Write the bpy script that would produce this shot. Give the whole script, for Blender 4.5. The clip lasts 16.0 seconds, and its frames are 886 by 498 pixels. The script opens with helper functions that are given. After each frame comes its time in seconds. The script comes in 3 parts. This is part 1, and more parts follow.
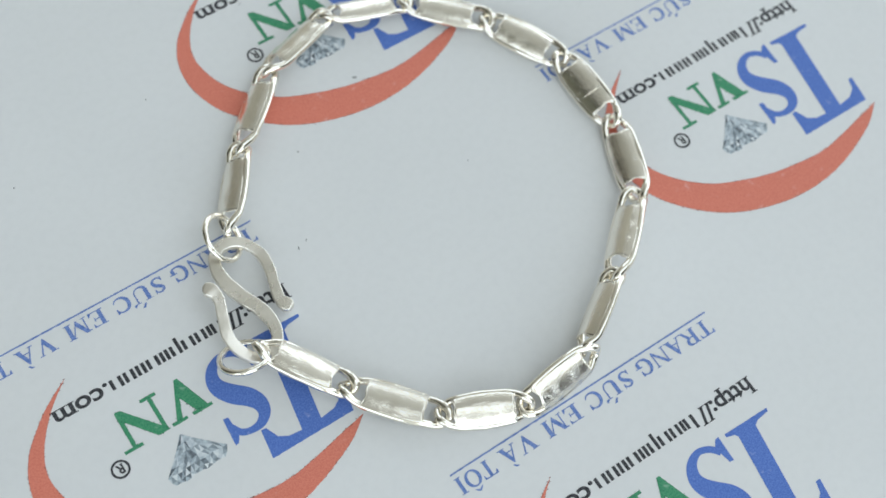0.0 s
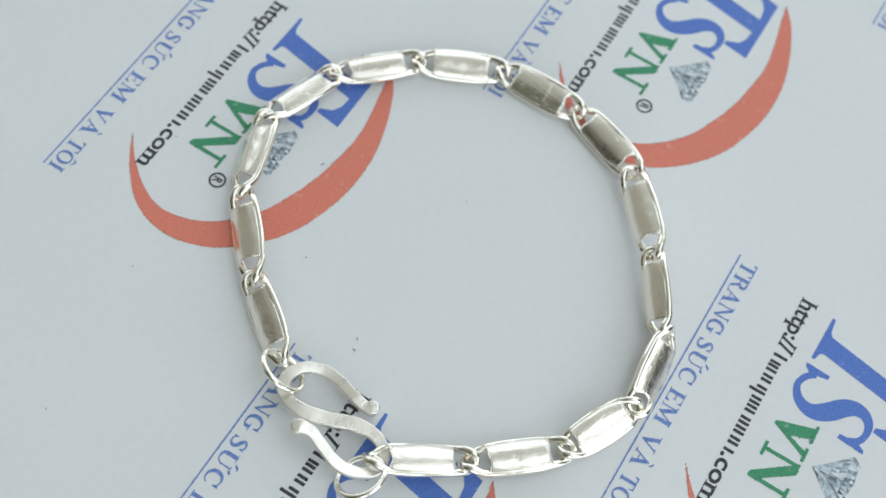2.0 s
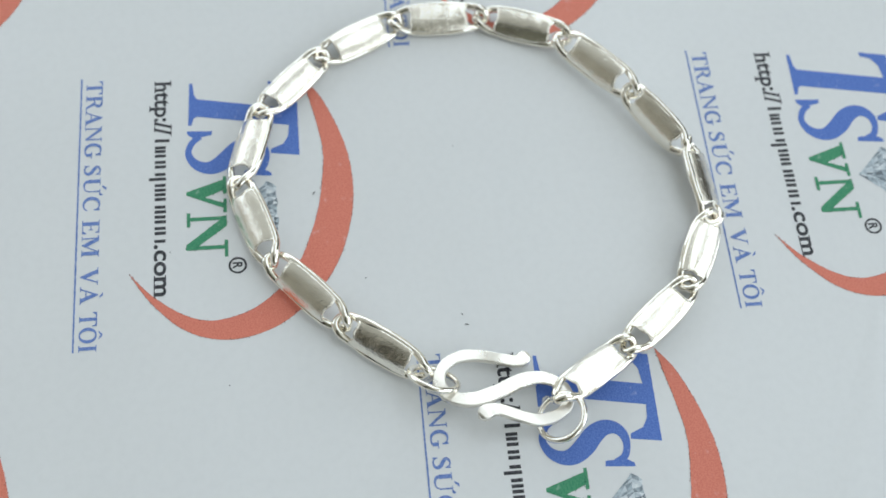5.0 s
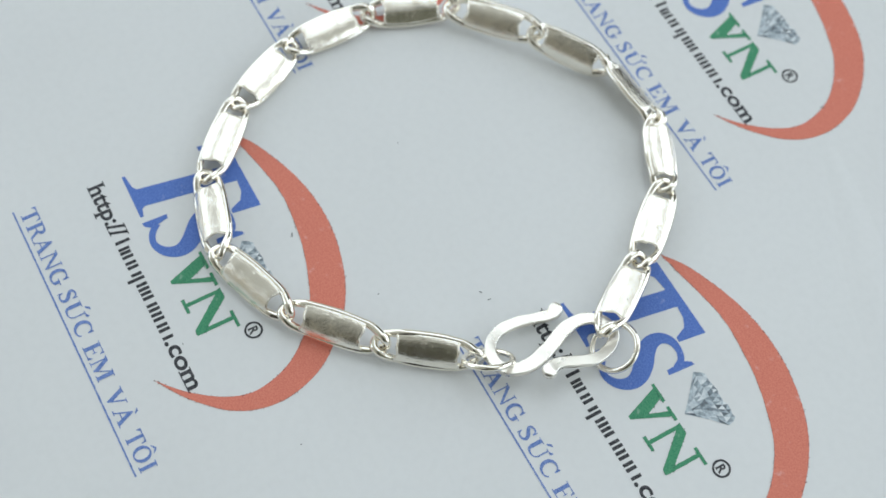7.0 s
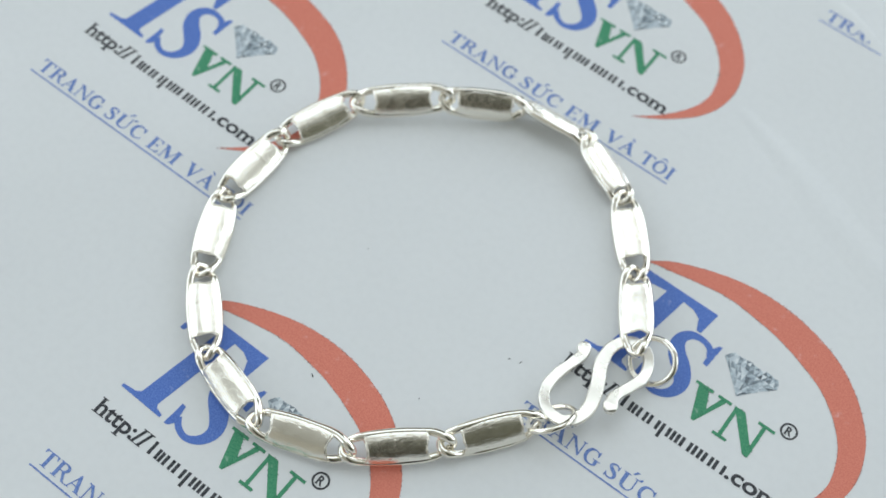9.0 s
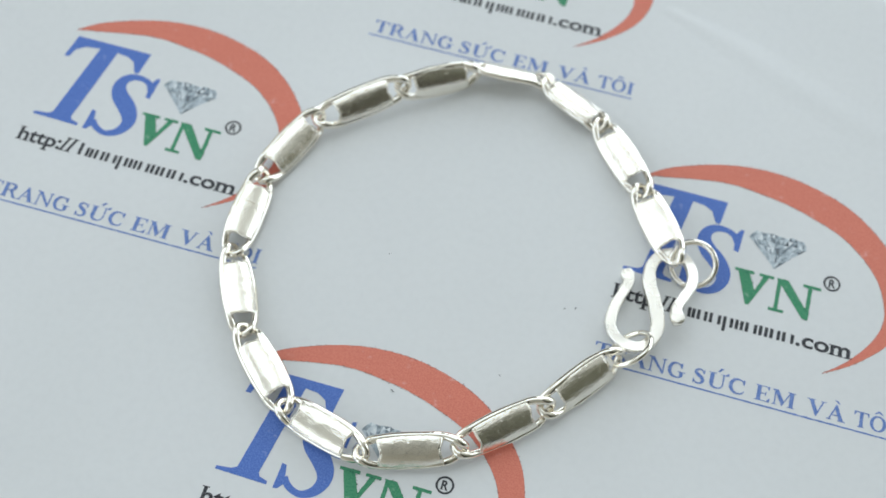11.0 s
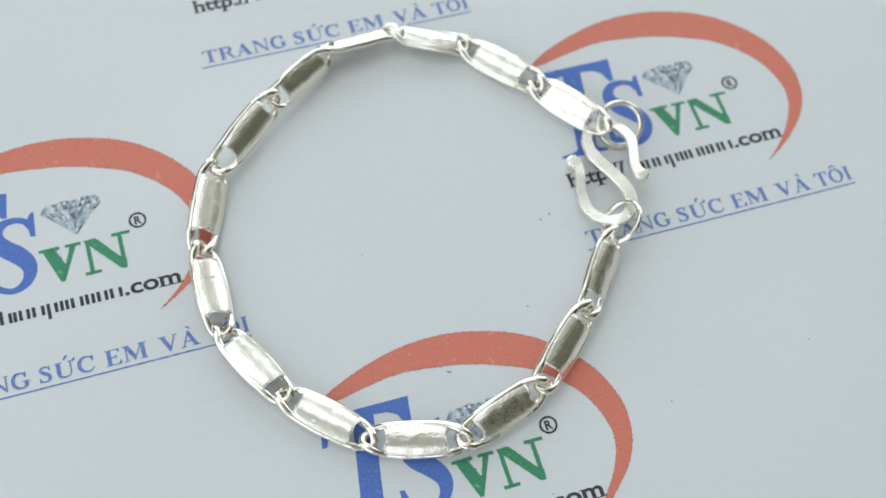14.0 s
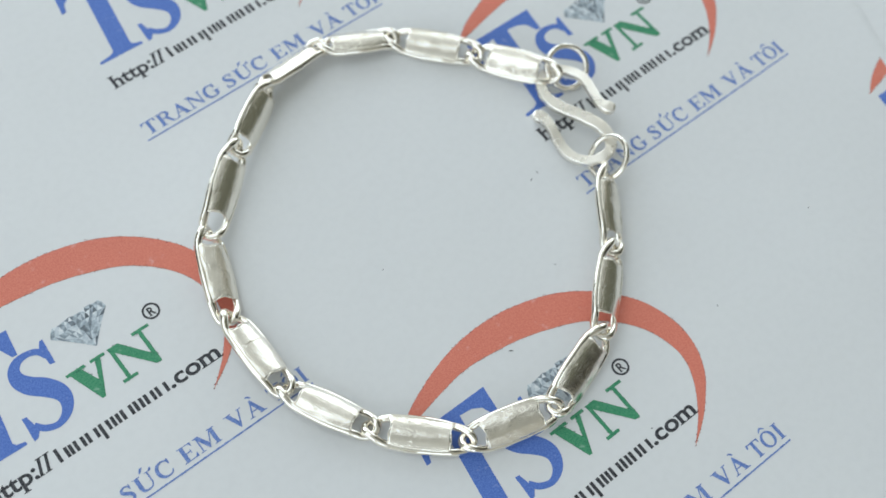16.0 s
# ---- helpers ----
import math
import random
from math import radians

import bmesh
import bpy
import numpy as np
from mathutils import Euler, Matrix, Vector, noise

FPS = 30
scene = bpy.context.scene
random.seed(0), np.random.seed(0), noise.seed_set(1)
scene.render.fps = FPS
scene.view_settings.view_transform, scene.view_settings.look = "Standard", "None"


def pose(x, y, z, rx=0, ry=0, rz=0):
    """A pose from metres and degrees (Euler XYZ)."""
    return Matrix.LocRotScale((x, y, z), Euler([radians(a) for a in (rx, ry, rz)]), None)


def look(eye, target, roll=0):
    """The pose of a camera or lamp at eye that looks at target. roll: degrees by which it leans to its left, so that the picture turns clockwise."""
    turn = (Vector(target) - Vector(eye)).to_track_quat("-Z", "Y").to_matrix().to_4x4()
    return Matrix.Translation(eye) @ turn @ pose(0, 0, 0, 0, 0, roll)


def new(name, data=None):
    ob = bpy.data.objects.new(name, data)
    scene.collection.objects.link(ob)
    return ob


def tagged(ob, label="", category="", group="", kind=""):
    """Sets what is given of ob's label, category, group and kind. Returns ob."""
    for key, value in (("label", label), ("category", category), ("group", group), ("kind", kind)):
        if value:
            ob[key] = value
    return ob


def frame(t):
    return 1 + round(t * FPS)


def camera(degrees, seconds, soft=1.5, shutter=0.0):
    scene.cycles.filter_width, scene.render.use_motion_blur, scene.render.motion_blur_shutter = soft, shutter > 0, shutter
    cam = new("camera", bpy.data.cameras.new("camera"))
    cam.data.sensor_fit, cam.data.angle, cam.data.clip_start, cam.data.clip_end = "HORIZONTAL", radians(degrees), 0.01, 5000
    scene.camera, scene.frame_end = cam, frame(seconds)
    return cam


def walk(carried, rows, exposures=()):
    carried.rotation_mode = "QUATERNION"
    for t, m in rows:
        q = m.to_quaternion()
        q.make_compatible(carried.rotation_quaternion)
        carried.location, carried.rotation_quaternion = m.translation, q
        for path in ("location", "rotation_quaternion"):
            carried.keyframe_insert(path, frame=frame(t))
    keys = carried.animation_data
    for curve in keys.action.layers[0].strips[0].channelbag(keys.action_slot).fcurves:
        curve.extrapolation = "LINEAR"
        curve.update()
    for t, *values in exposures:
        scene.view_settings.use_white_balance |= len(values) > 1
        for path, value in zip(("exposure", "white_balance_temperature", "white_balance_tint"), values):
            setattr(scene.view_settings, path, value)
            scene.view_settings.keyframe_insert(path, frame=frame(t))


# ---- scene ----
# Lens and path of the camera: seconds, eye in metres, turn in degrees.
cam = camera(38.27, 16.0, 1.6)
# shallow focus on the near half of the bracelet
cam.data.dof.use_dof = True
cam.data.dof.focus_distance, cam.data.dof.aperture_fstop = 0.163, 21
ROWS = [
    (0.0, 0.07622, 0.02633, 0.15636, 24.95, -4.55, 146.05),
    (0.5, 0.08109, 0.01601, 0.16149, 23.31, -4.16, 140.35),
    (1.0, 0.08434, 0.00539, 0.15717, 24.52, -4.76, 133.78),
    (1.5, 0.09091, -0.00136, 0.15530, 25.86, -4.74, 127.96),
    (2.0, 0.09489, -0.00583, 0.15514, 26.37, -4.59, 121.59),
    (2.5, 0.09782, -0.01387, 0.15549, 26.15, -4.15, 115.54),
    (3.0, 0.10097, -0.02391, 0.15491, 26.35, -4.26, 108.99),
    (3.5, 0.10332, -0.03303, 0.15534, 26.32, -3.99, 102.89),
    (4.0, 0.10341, -0.04013, 0.15417, 26.39, -3.78, 96.73),
    (4.5, 0.10463, -0.04930, 0.15389, 26.34, -3.34, 91.02),
    (5.0, 0.10557, -0.05556, 0.15353, 26.39, -3.22, 84.53),
    (5.2, 0.10581, -0.05702, 0.15485, 26.19, -2.95, 82.31),
    (7.3, 0.09297, -0.08755, 0.15328, 27.92, -3.21, 57.25),
    (7.5, 0.09009, -0.08839, 0.15137, 28.34, -3.17, 55.03),
    (8.0, 0.08313, -0.09305, 0.15325, 27.67, -3.41, 49.42),
    (8.5, 0.07707, -0.09571, 0.15429, 27.92, -3.64, 43.60),
    (9.0, 0.06881, -0.10475, 0.15830, 28.83, -2.98, 37.07),
    (9.5, 0.06123, -0.10990, 0.15926, 29.19, -2.89, 31.12),
    (9.7, 0.05772, -0.11144, 0.15895, 29.17, -2.62, 29.11),
    (11.8, 0.02630, -0.11828, 0.15912, 27.63, -2.47, 6.75),
    (12.0, 0.02287, -0.11716, 0.15702, 27.63, -2.48, 4.53),
    (12.5, 0.01557, -0.11765, 0.15652, 27.67, -2.72, -0.61),
    (13.0, 0.00624, -0.11725, 0.15579, 27.90, -3.20, -6.55),
    (13.5, -0.00211, -0.11613, 0.15517, 27.91, -3.34, -11.59),
    (14.0, -0.00810, -0.11418, 0.15573, 27.70, -3.53, -17.36),
    (14.5, -0.01411, -0.11121, 0.15535, 27.73, -3.65, -22.74),
    (15.0, -0.02254, -0.10732, 0.15566, 27.70, -3.65, -28.38),
    (15.5, -0.02802, -0.10205, 0.15436, 27.73, -4.07, -33.46),
    (16.0, -0.03574, -0.09596, 0.15551, 27.48, -3.85, -38.67),
]
walk(cam, [(t, pose(x, y, z, rx, ry, rz)) for t, x, y, z, rx, ry, rz in ROWS])

# ---- light ----
scene.view_settings.exposure = 0.0
world = bpy.data.worlds.new("room_air")
scene.world = world
world.use_nodes = True
world.node_tree.nodes["Background"].inputs["Color"].default_value = (0.75, 0.82, 0.9, 1)
world.node_tree.nodes["Background"].inputs["Strength"].default_value = 0.05
MIDDLE = Vector((0.022, -0.034, 0.0))


def area_lamp(name, place, target, size_x, size_y, watts, colour):
    data = bpy.data.lights.new(name, "AREA")
    data.shape, data.size, data.size_y, data.energy, data.color = "RECTANGLE", size_x, size_y, watts, colour
    ob = new(name, data)
    ob.matrix_basis = look(place, target)
    return ob


# added lamps at made-up openings, wide in the north and west walls, smaller at the ends of the east and south walls
COOL = (0.855, 0.965, 1.068)
area_lamp("added_wall_lamp", Vector((0.45, 1.96, 0.9)), Vector((0.45, 0, 0.9)), 1.8, 1.4, 19.8, COOL)
area_lamp("added_wall_lamp", Vector((-1.96, -0.4, 0.9)), Vector((0, -0.4, 0.9)), 2.4, 1.4, 18.6, COOL)
area_lamp("added_wall_lamp", Vector((1.96, 1.2, 0.9)), Vector((0, 1.2, 0.9)), 1.4, 1.4, 12.2, COOL)
area_lamp("added_wall_lamp", Vector((-1.2, -1.96, 0.9)), Vector((-1.2, 0, 0.9)), 1.2, 1.4, 8.2, COOL)
# an unseen lamp added under the ceiling, towards the north-west, to whiten the plates
area_lamp("added_overhead_lamp", Vector((-0.68, 0.62, 1.655)), Vector((-0.68, 0.62, 0)), 1.9, 1.1, 7.0, COOL)

# ---- materials ----


def material(name, rough=0.5, metal=0.0):
    m = bpy.data.materials.new(name)
    m.use_nodes = True
    nodes, links = m.node_tree.nodes, m.node_tree.links
    shader = nodes["Principled BSDF"]
    shader.inputs["Roughness"].default_value = rough
    shader.inputs["Metallic"].default_value = metal
    return m, nodes, links, shader


def noise_node(nodes, links, scale, detail=3.0, stretch=None, kind="Object"):
    coords = nodes.new("ShaderNodeTexCoord")
    tex = nodes.new("ShaderNodeTexNoise")
    tex.inputs["Scale"].default_value, tex.inputs["Detail"].default_value = scale, detail
    if stretch:
        mapping = nodes.new("ShaderNodeMapping")
        mapping.inputs["Scale"].default_value = stretch
        links.new(coords.outputs[kind], mapping.inputs["Vector"])
        links.new(mapping.outputs["Vector"], tex.inputs["Vector"])
    else:
        links.new(coords.outputs[kind], tex.inputs["Vector"])
    return tex


def ramp(nodes, links, source, stops):
    node = nodes.new("ShaderNodeValToRGB")
    while len(node.color_ramp.elements) < len(stops):
        node.color_ramp.elements.new(0.5)
    for e, (at, colour) in zip(node.color_ramp.elements, stops):
        e.position, e.color = at, (*colour, 1)
    links.new(source, node.inputs["Fac"])
    return node


def bump(nodes, links, source, strength, distance, shader, before=None):
    node = nodes.new("ShaderNodeBump")
    node.inputs["Strength"].default_value, node.inputs["Distance"].default_value = strength, distance
    links.new(source, node.inputs["Height"])
    if before:
        links.new(before.outputs["Normal"], node.inputs["Normal"])
    links.new(node.outputs["Normal"], shader.inputs["Normal"])
    return node


def paper_material(name, colour):
    m, nodes, links, shader = material(name, 0.42)
    shader.inputs["Specular IOR Level"].default_value = 0.5
    wide = noise_node(nodes, links, 28, 2)
    fine = noise_node(nodes, links, 900, 4)
    tone = ramp(nodes, links, wide.outputs["Fac"], [(0.3, [c * 0.97 for c in colour]), (0.7, colour)])
    grain = ramp(nodes, links, fine.outputs["Fac"], [(0.25, (0.975, 0.975, 0.975)), (0.6, (1, 1, 1))])
    mix = nodes.new("ShaderNodeMix")
    mix.data_type, mix.blend_type = "RGBA", "MULTIPLY"
    mix.inputs["Factor"].default_value = 1.0
    links.new(tone.outputs["Color"], mix.inputs["A"])
    links.new(grain.outputs["Color"], mix.inputs["B"])
    links.new(mix.outputs["Result"], shader.inputs["Base Color"])
    waves = noise_node(nodes, links, 16, 1)
    first = bump(nodes, links, waves.outputs["Fac"], 0.6, 0.004, shader)
    bump(nodes, links, fine.outputs["Fac"], 0.08, 0.00005, shader, first)
    return m


def ink_material(name, dark, light, coarse=2600):
    """Printed ink: a fine dot grain between two tones, and a few lighter rubbed flecks."""
    m, nodes, links, shader = material(name, 0.5)
    shader.inputs["Specular IOR Level"].default_value = 0.3
    dots = noise_node(nodes, links, coarse, 2)
    flecks = noise_node(nodes, links, 700, 3)
    base = ramp(nodes, links, dots.outputs["Fac"], [(0.35, dark), (0.65, light)])
    worn = ramp(nodes, links, flecks.outputs["Fac"], [(0.64, (0, 0, 0)), (0.74, (0.5, 0.5, 0.5))])
    mix = nodes.new("ShaderNodeMix")
    mix.data_type, mix.blend_type = "RGBA", "SCREEN"
    mix.inputs["Factor"].default_value = 0.35
    links.new(base.outputs["Color"], mix.inputs["A"])
    links.new(worn.outputs["Color"], mix.inputs["B"])
    links.new(mix.outputs["Result"], shader.inputs["Base Color"])
    return m


def silver_material(name, rough, streaks, colour=(0.985, 0.94, 0.845), hammered=False):
    m, nodes, links, shader = material(name, rough, 1.0)
    cloud = noise_node(nodes, links, 420, 3)
    tone = ramp(nodes, links, cloud.outputs["Fac"], [(0.3, [c * 0.965 for c in colour]), (0.65, colour)])
    links.new(tone.outputs["Color"], shader.inputs["Base Color"])
    gloss = nodes.new("ShaderNodeMapRange")
    gloss.inputs["To Min"].default_value, gloss.inputs["To Max"].default_value = rough * 0.75, rough * 1.3
    links.new(cloud.outputs["Fac"], gloss.inputs["Value"])
    links.new(gloss.outputs["Result"], shader.inputs["Roughness"])
    dents = noise_node(nodes, links, 900 if hammered else 520 if streaks else 700, 3)
    first = bump(nodes, links, dents.outputs["Fac"], 0.5 if hammered else 0.42 if streaks else 0.8, 0.00006, shader)
    if hammered:
        pits = noise_node(nodes, links, 2400, 3)
        first = bump(nodes, links, pits.outputs["Fac"], 0.28, 0.00006, shader, first)
    if streaks:
        nicks = noise_node(nodes, links, 1300, 2)
        deep = ramp(nodes, links, nicks.outputs["Fac"], [(0.66, (1, 1, 1)), (0.74, (0, 0, 0))])
        first = bump(nodes, links, deep.outputs["Color"], 0.35, 0.00008, shader, first)
        lines = noise_node(nodes, links, 3000, 4, (0.45, 1.0, 1.0))
        first = bump(nodes, links, lines.outputs["Fac"], 0.6, 0.00007, shader, first)
        grain = noise_node(nodes, links, 7000, 3)
        bump(nodes, links, grain.outputs["Fac"], 0.5, 0.000035, shader, first)
    return m


PAPER = paper_material("white_office_paper", (0.80, 0.81, 0.81))
BLANK = paper_material("plain_white_paper", (0.82, 0.83, 0.83))
RED = ink_material("coral_red_ink", (0.72, 0.20, 0.138), (0.80, 0.265, 0.188), 5200)
BLUE = ink_material("blue_ink", (0.08, 0.17, 0.54), (0.135, 0.245, 0.64), 5200)
LIGHT_BLUE = ink_material("pale_blue_ink", (0.10, 0.19, 0.50), (0.24, 0.34, 0.66), 3600)
GREEN = ink_material("green_ink", (0.04, 0.26, 0.13), (0.09, 0.35, 0.19), 5200)
DARK_RED = ink_material("dark_red_ink", (0.16, 0.05, 0.045), (0.34, 0.12, 0.10), 3600)
DARK_GREEN = ink_material("dark_green_ink", (0.02, 0.09, 0.06), (0.04, 0.18, 0.11), 3600)
BLACK = ink_material("black_ink", (0.015, 0.016, 0.02), (0.09, 0.09, 0.10), 3600)
SILVER = silver_material("polished_silver", 0.09, False)
SATIN = silver_material("brushed_silver", 0.19, True)
HAMMERED = silver_material("hammered_silver", 0.28, False, (0.97, 0.93, 0.85), True)


def facet_material():
    """Printed gem: every facet has its own grey."""
    m, nodes, links, shader = material("printed_gem_greys", 0.5)
    geo = nodes.new("ShaderNodeNewGeometry")
    tone = ramp(nodes, links, geo.outputs["Random Per Island"],
                [(0.0, (0.08, 0.10, 0.12)), (0.25, (0.26, 0.31, 0.35)), (0.6, (0.46, 0.53, 0.58)), (1.0, (0.80, 0.84, 0.86))])
    spots = noise_node(nodes, links, 1700, 4)
    mix = nodes.new("ShaderNodeMix")
    mix.data_type, mix.blend_type = "RGBA", "OVERLAY"
    mix.inputs["Factor"].default_value = 0.95
    links.new(tone.outputs["Color"], mix.inputs["A"])
    links.new(spots.outputs["Fac"], mix.inputs["B"])
    links.new(mix.outputs["Result"], shader.inputs["Base Color"])
    return m


GEM = facet_material()


def wall_material(name, colour, rough=0.8):
    m, nodes, links, shader = material(name, rough)
    cloud = noise_node(nodes, links, 3, 4)
    tone = ramp(nodes, links, cloud.outputs["Fac"], [(0.3, [c * 0.85 for c in colour]), (0.7, colour)])
    links.new(tone.outputs["Color"], shader.inputs["Base Color"])
    return m


WOOD = wall_material("cream_panelling", (0.72, 0.67, 0.57))
PLASTER = wall_material("pale_beige_plaster", (0.88, 0.85, 0.77))
CEILING = wall_material("cream_ceiling_paint", (0.78, 0.76, 0.70))
# the next two are dark tones for screens added to shade the plates' reflections
SCREEN_BROWN = wall_material("screen_brown", (0.06, 0.053, 0.04))
SCREEN_OLIVE = wall_material("screen_olive", (0.21, 0.205, 0.15))
TABLE = wall_material("pale_table_board", (0.50, 0.42, 0.30), 0.45)
FLOORING = wall_material("pale_floor_tiles", (0.60, 0.57, 0.50), 0.6)

# ---- mesh helpers ----
MM = 0.001


def mesh_object(name, bm, mat, smooth=False):
    me = bpy.data.meshes.new(name)
    bm.normal_update()
    bm.to_mesh(me)
    bm.free()
    me.materials.append(mat)
    if smooth:
        for p in me.polygons:
            p.use_smooth = True
    return new(name, me)


def part(name, bm, mat, parent, label="", smooth=False):
    ob = mesh_object(name, bm, mat, smooth)
    ob.parent = parent
    if label:
        ob["label"] = label
    return ob


def box(bm, x0, x1, y0, y1, z0, z1):
    made = bmesh.ops.create_cube(bm, size=1.0)
    bmesh.ops.transform(bm, verts=made["verts"], matrix=Matrix.LocRotScale(
        ((x0 + x1) / 2, (y0 + y1) / 2, (z0 + z1) / 2), None, (x1 - x0, y1 - y0, z1 - z0)))


def flat(bm, outline, z=0.03):
    """A closed outline in millimetres as one printed face."""
    line = []
    for (ax, ay), (bx, by) in zip(outline, outline[1:] + outline[:1]):
        n = max(1, int(math.hypot(bx - ax, by - ay) / 0.16))
        for k in range(n):
            px, py = ax + (bx - ax) * k / n, ay + (by - ay) * k / n
            grain = noise.noise(Vector((px * 5.1, py * 5.1, z)))
            line.append((px + 0.05 * grain, py + 0.05 * noise.noise(Vector((py * 5.3, px * 4.7, 3 + z)))))
    bm.faces.new([bm.verts.new((x * MM, y * MM, z * MM)) for x, y in line])


def smooth_line(points, steps=6, closed=False):
    """A Catmull-Rom curve through points of any dimension."""
    p = [Vector(q) for q in points]
    n = len(p)
    out = []
    for i in range(n if closed else n - 1):
        a, b, c, d = ((p[(i - 1) % n], p[i], p[(i + 1) % n], p[(i + 2) % n]) if closed else
                      (p[max(i - 1, 0)], p[i], p[i + 1], p[min(i + 2, n - 1)]))
        for k in range(steps):
            t = k / steps
            out.append(0.5 * (2 * b + (c - a) * t + (2 * a - 5 * b + 4 * c - d) * t * t + (3 * b - a - 3 * c + d) * t ** 3))
    if not closed:
        out.append(p[-1])
    return out


def ribbon(bm, stations, z=0.03, steps=5):
    """A flat printed stroke along x, y, width stations."""
    line = smooth_line([Vector(s) for s in stations], steps)
    left, right = [], []
    for i, s in enumerate(line):
        d = (line[min(i + 1, len(line) - 1)] - line[max(i - 1, 0)]).xy.normalized()
        side = Vector((-d.y, d.x)) * s.z / 2
        left.append(bm.verts.new(((s.x + side.x) * MM, (s.y + side.y) * MM, z * MM)))
        right.append(bm.verts.new(((s.x - side.x) * MM, (s.y - side.y) * MM, z * MM)))
    for i in range(len(line) - 1):
        bm.faces.new((left[i], right[i], right[i + 1], left[i + 1]))


def sweep(bm, line, section, closed=False, up=Vector((0, 0, 1))):
    """A solid of the given cross-section (side, up) along a line, all in millimetres."""
    n, rings = len(line), []
    for i, p in enumerate(line):
        a, b = (line[i - 1], line[(i + 1) % n]) if closed else (line[max(i - 1, 0)], line[min(i + 1, n - 1)])
        d = (b - a).normalized()
        side = d.cross(up).normalized()
        top = side.cross(d)
        shape = section(i / n) if callable(section) else section
        rings.append([bm.verts.new((p + side * u + top * v) * MM) for u, v in shape])
    m = len(rings[0])
    for i in range(n if closed else n - 1):
        r, s = rings[i], rings[(i + 1) % n]
        for k in range(m):
            bm.faces.new((r[k], r[(k + 1) % m], s[(k + 1) % m], s[k]))
    if not closed:
        bm.faces.new(list(reversed(rings[0])))
        bm.faces.new(rings[-1])


def circle(radius, n=10, flat_y=1.0):
    return [(radius * math.cos(2 * math.pi * k / n), radius * math.sin(2 * math.pi * k / n) * flat_y) for k in range(n)]


def text_bmesh(body, x0, x1, y0, height, z=0.03, weight=0.004):
    """Words in the built-in font, fitted between x0 and x1 on the base line y0."""
    curve = bpy.data.curves.new("words", "FONT")
    curve.body = body
    curve.offset = weight
    ob = new("words", curve)
    bpy.context.view_layer.update()
    me = bpy.data.meshes.new_from_object(ob.evaluated_get(bpy.context.evaluated_depsgraph_get()))
    bpy.data.objects.remove(ob)
    bpy.data.curves.remove(curve)
    xs = [v.co.x for v in me.vertices]
    bm = bmesh.new()
    bm.from_mesh(me)
    bpy.data.meshes.remove(me)
    # small feet across the stem ends, as in a book face
    bmesh.ops.remove_doubles(bm, verts=bm.verts[:], dist=0.0005)
    feet = []
    for e in bm.edges:
        a, b = e.verts
        if not e.is_boundary or a.co.y > 0.72 or abs(a.co.y - b.co.y) > 0.004 or not 0.03 < abs(a.co.x - b.co.x) < 0.17:
            continue
        ways = []
        for v in (a, b):
            other = [f for f in v.link_edges if f.is_boundary and f is not e]
            if other:
                ways.append((other[0].other_vert(v).co - v.co).normalized())
        if len(ways) == 2 and ways[0].dot(ways[1]) > 0.97 and abs(ways[0].y) > 0.5:
            feet.append((min(a.co.x, b.co.x), max(a.co.x, b.co.x), a.co.y, 1 if ways[0].y > 0 else -1))
    for fx0, fx1, fy, up in feet:
        bm.faces.new([bm.verts.new((px, fy + up * py, 0.02)) for px, py in ((fx0 - 0.075, 0), (fx1 + 0.075, 0), (fx1 + 0.06, 0.045), (fx0 - 0.06, 0.045))])
    k = (x1 - x0) / (max(xs) - min(xs))
    for v in bm.verts:
        v.co = Vector(((x0 + (v.co.x - min(xs)) * k) * MM, (y0 + v.co.y / 0.69 * height) * MM, (z + v.co.z * 0.3) * MM))
    return bm


# ---- the room around, plain, unseen and made up for bounce and reflections ----
def slab(name, x0, x1, y0, y1, z0, z1, mat, label):
    bm = bmesh.new()
    box(bm, x0, x1, y0, y1, z0, z1)
    return tagged(mesh_object(name, bm, mat), label, kind="structure")


slab("floor", -2, 2, -2, 2, -0.80, -0.75, FLOORING, "unseen pale tiled floor closing the made-up room")
slab("ceiling", -2, 2, -2, 2, 1.70, 1.75, CEILING, "unseen cream painted ceiling closing the made-up room")


def wall_with_opening(name, number, turn, left, right, mat, label):
    """An unseen wall 2 m north of the middle with one made-up lamp opening, turned about the middle, and a frame in it.
    """
    low, high = 0.2, 1.6
    place = pose(0, 0, 0, 0, 0, turn)
    bm = bmesh.new()
    for x0, x1, z0, z1 in ((-2, left, -0.75, 1.7), (right, 2, -0.75, 1.7), (left, right, -0.75, low), (left, right, high, 1.7)):
        box(bm, x0, x1, 2, 2.1, z0, z1)
    wall = tagged(mesh_object(name, bm, mat), label, kind="structure")
    wall.matrix_basis = place
    bm = bmesh.new()
    middle = (left + right) / 2
    for x0, x1, z0, z1 in ((left, left + 0.05, low, high), (right - 0.05, right, low, high), (middle - 0.02, middle + 0.02, low + 0.05, high - 0.05),
                           (left + 0.05, right - 0.05, low, low + 0.05), (left + 0.05, right - 0.05, high - 0.05, high)):
        box(bm, x0, x1, 2.03, 2.08, z0, z1)
    opening_frame = tagged(mesh_object(f"window_{number}", bm, PLASTER), "plain pale frame of an unseen, added lamp opening", kind="structure")
    opening_frame.matrix_basis = place


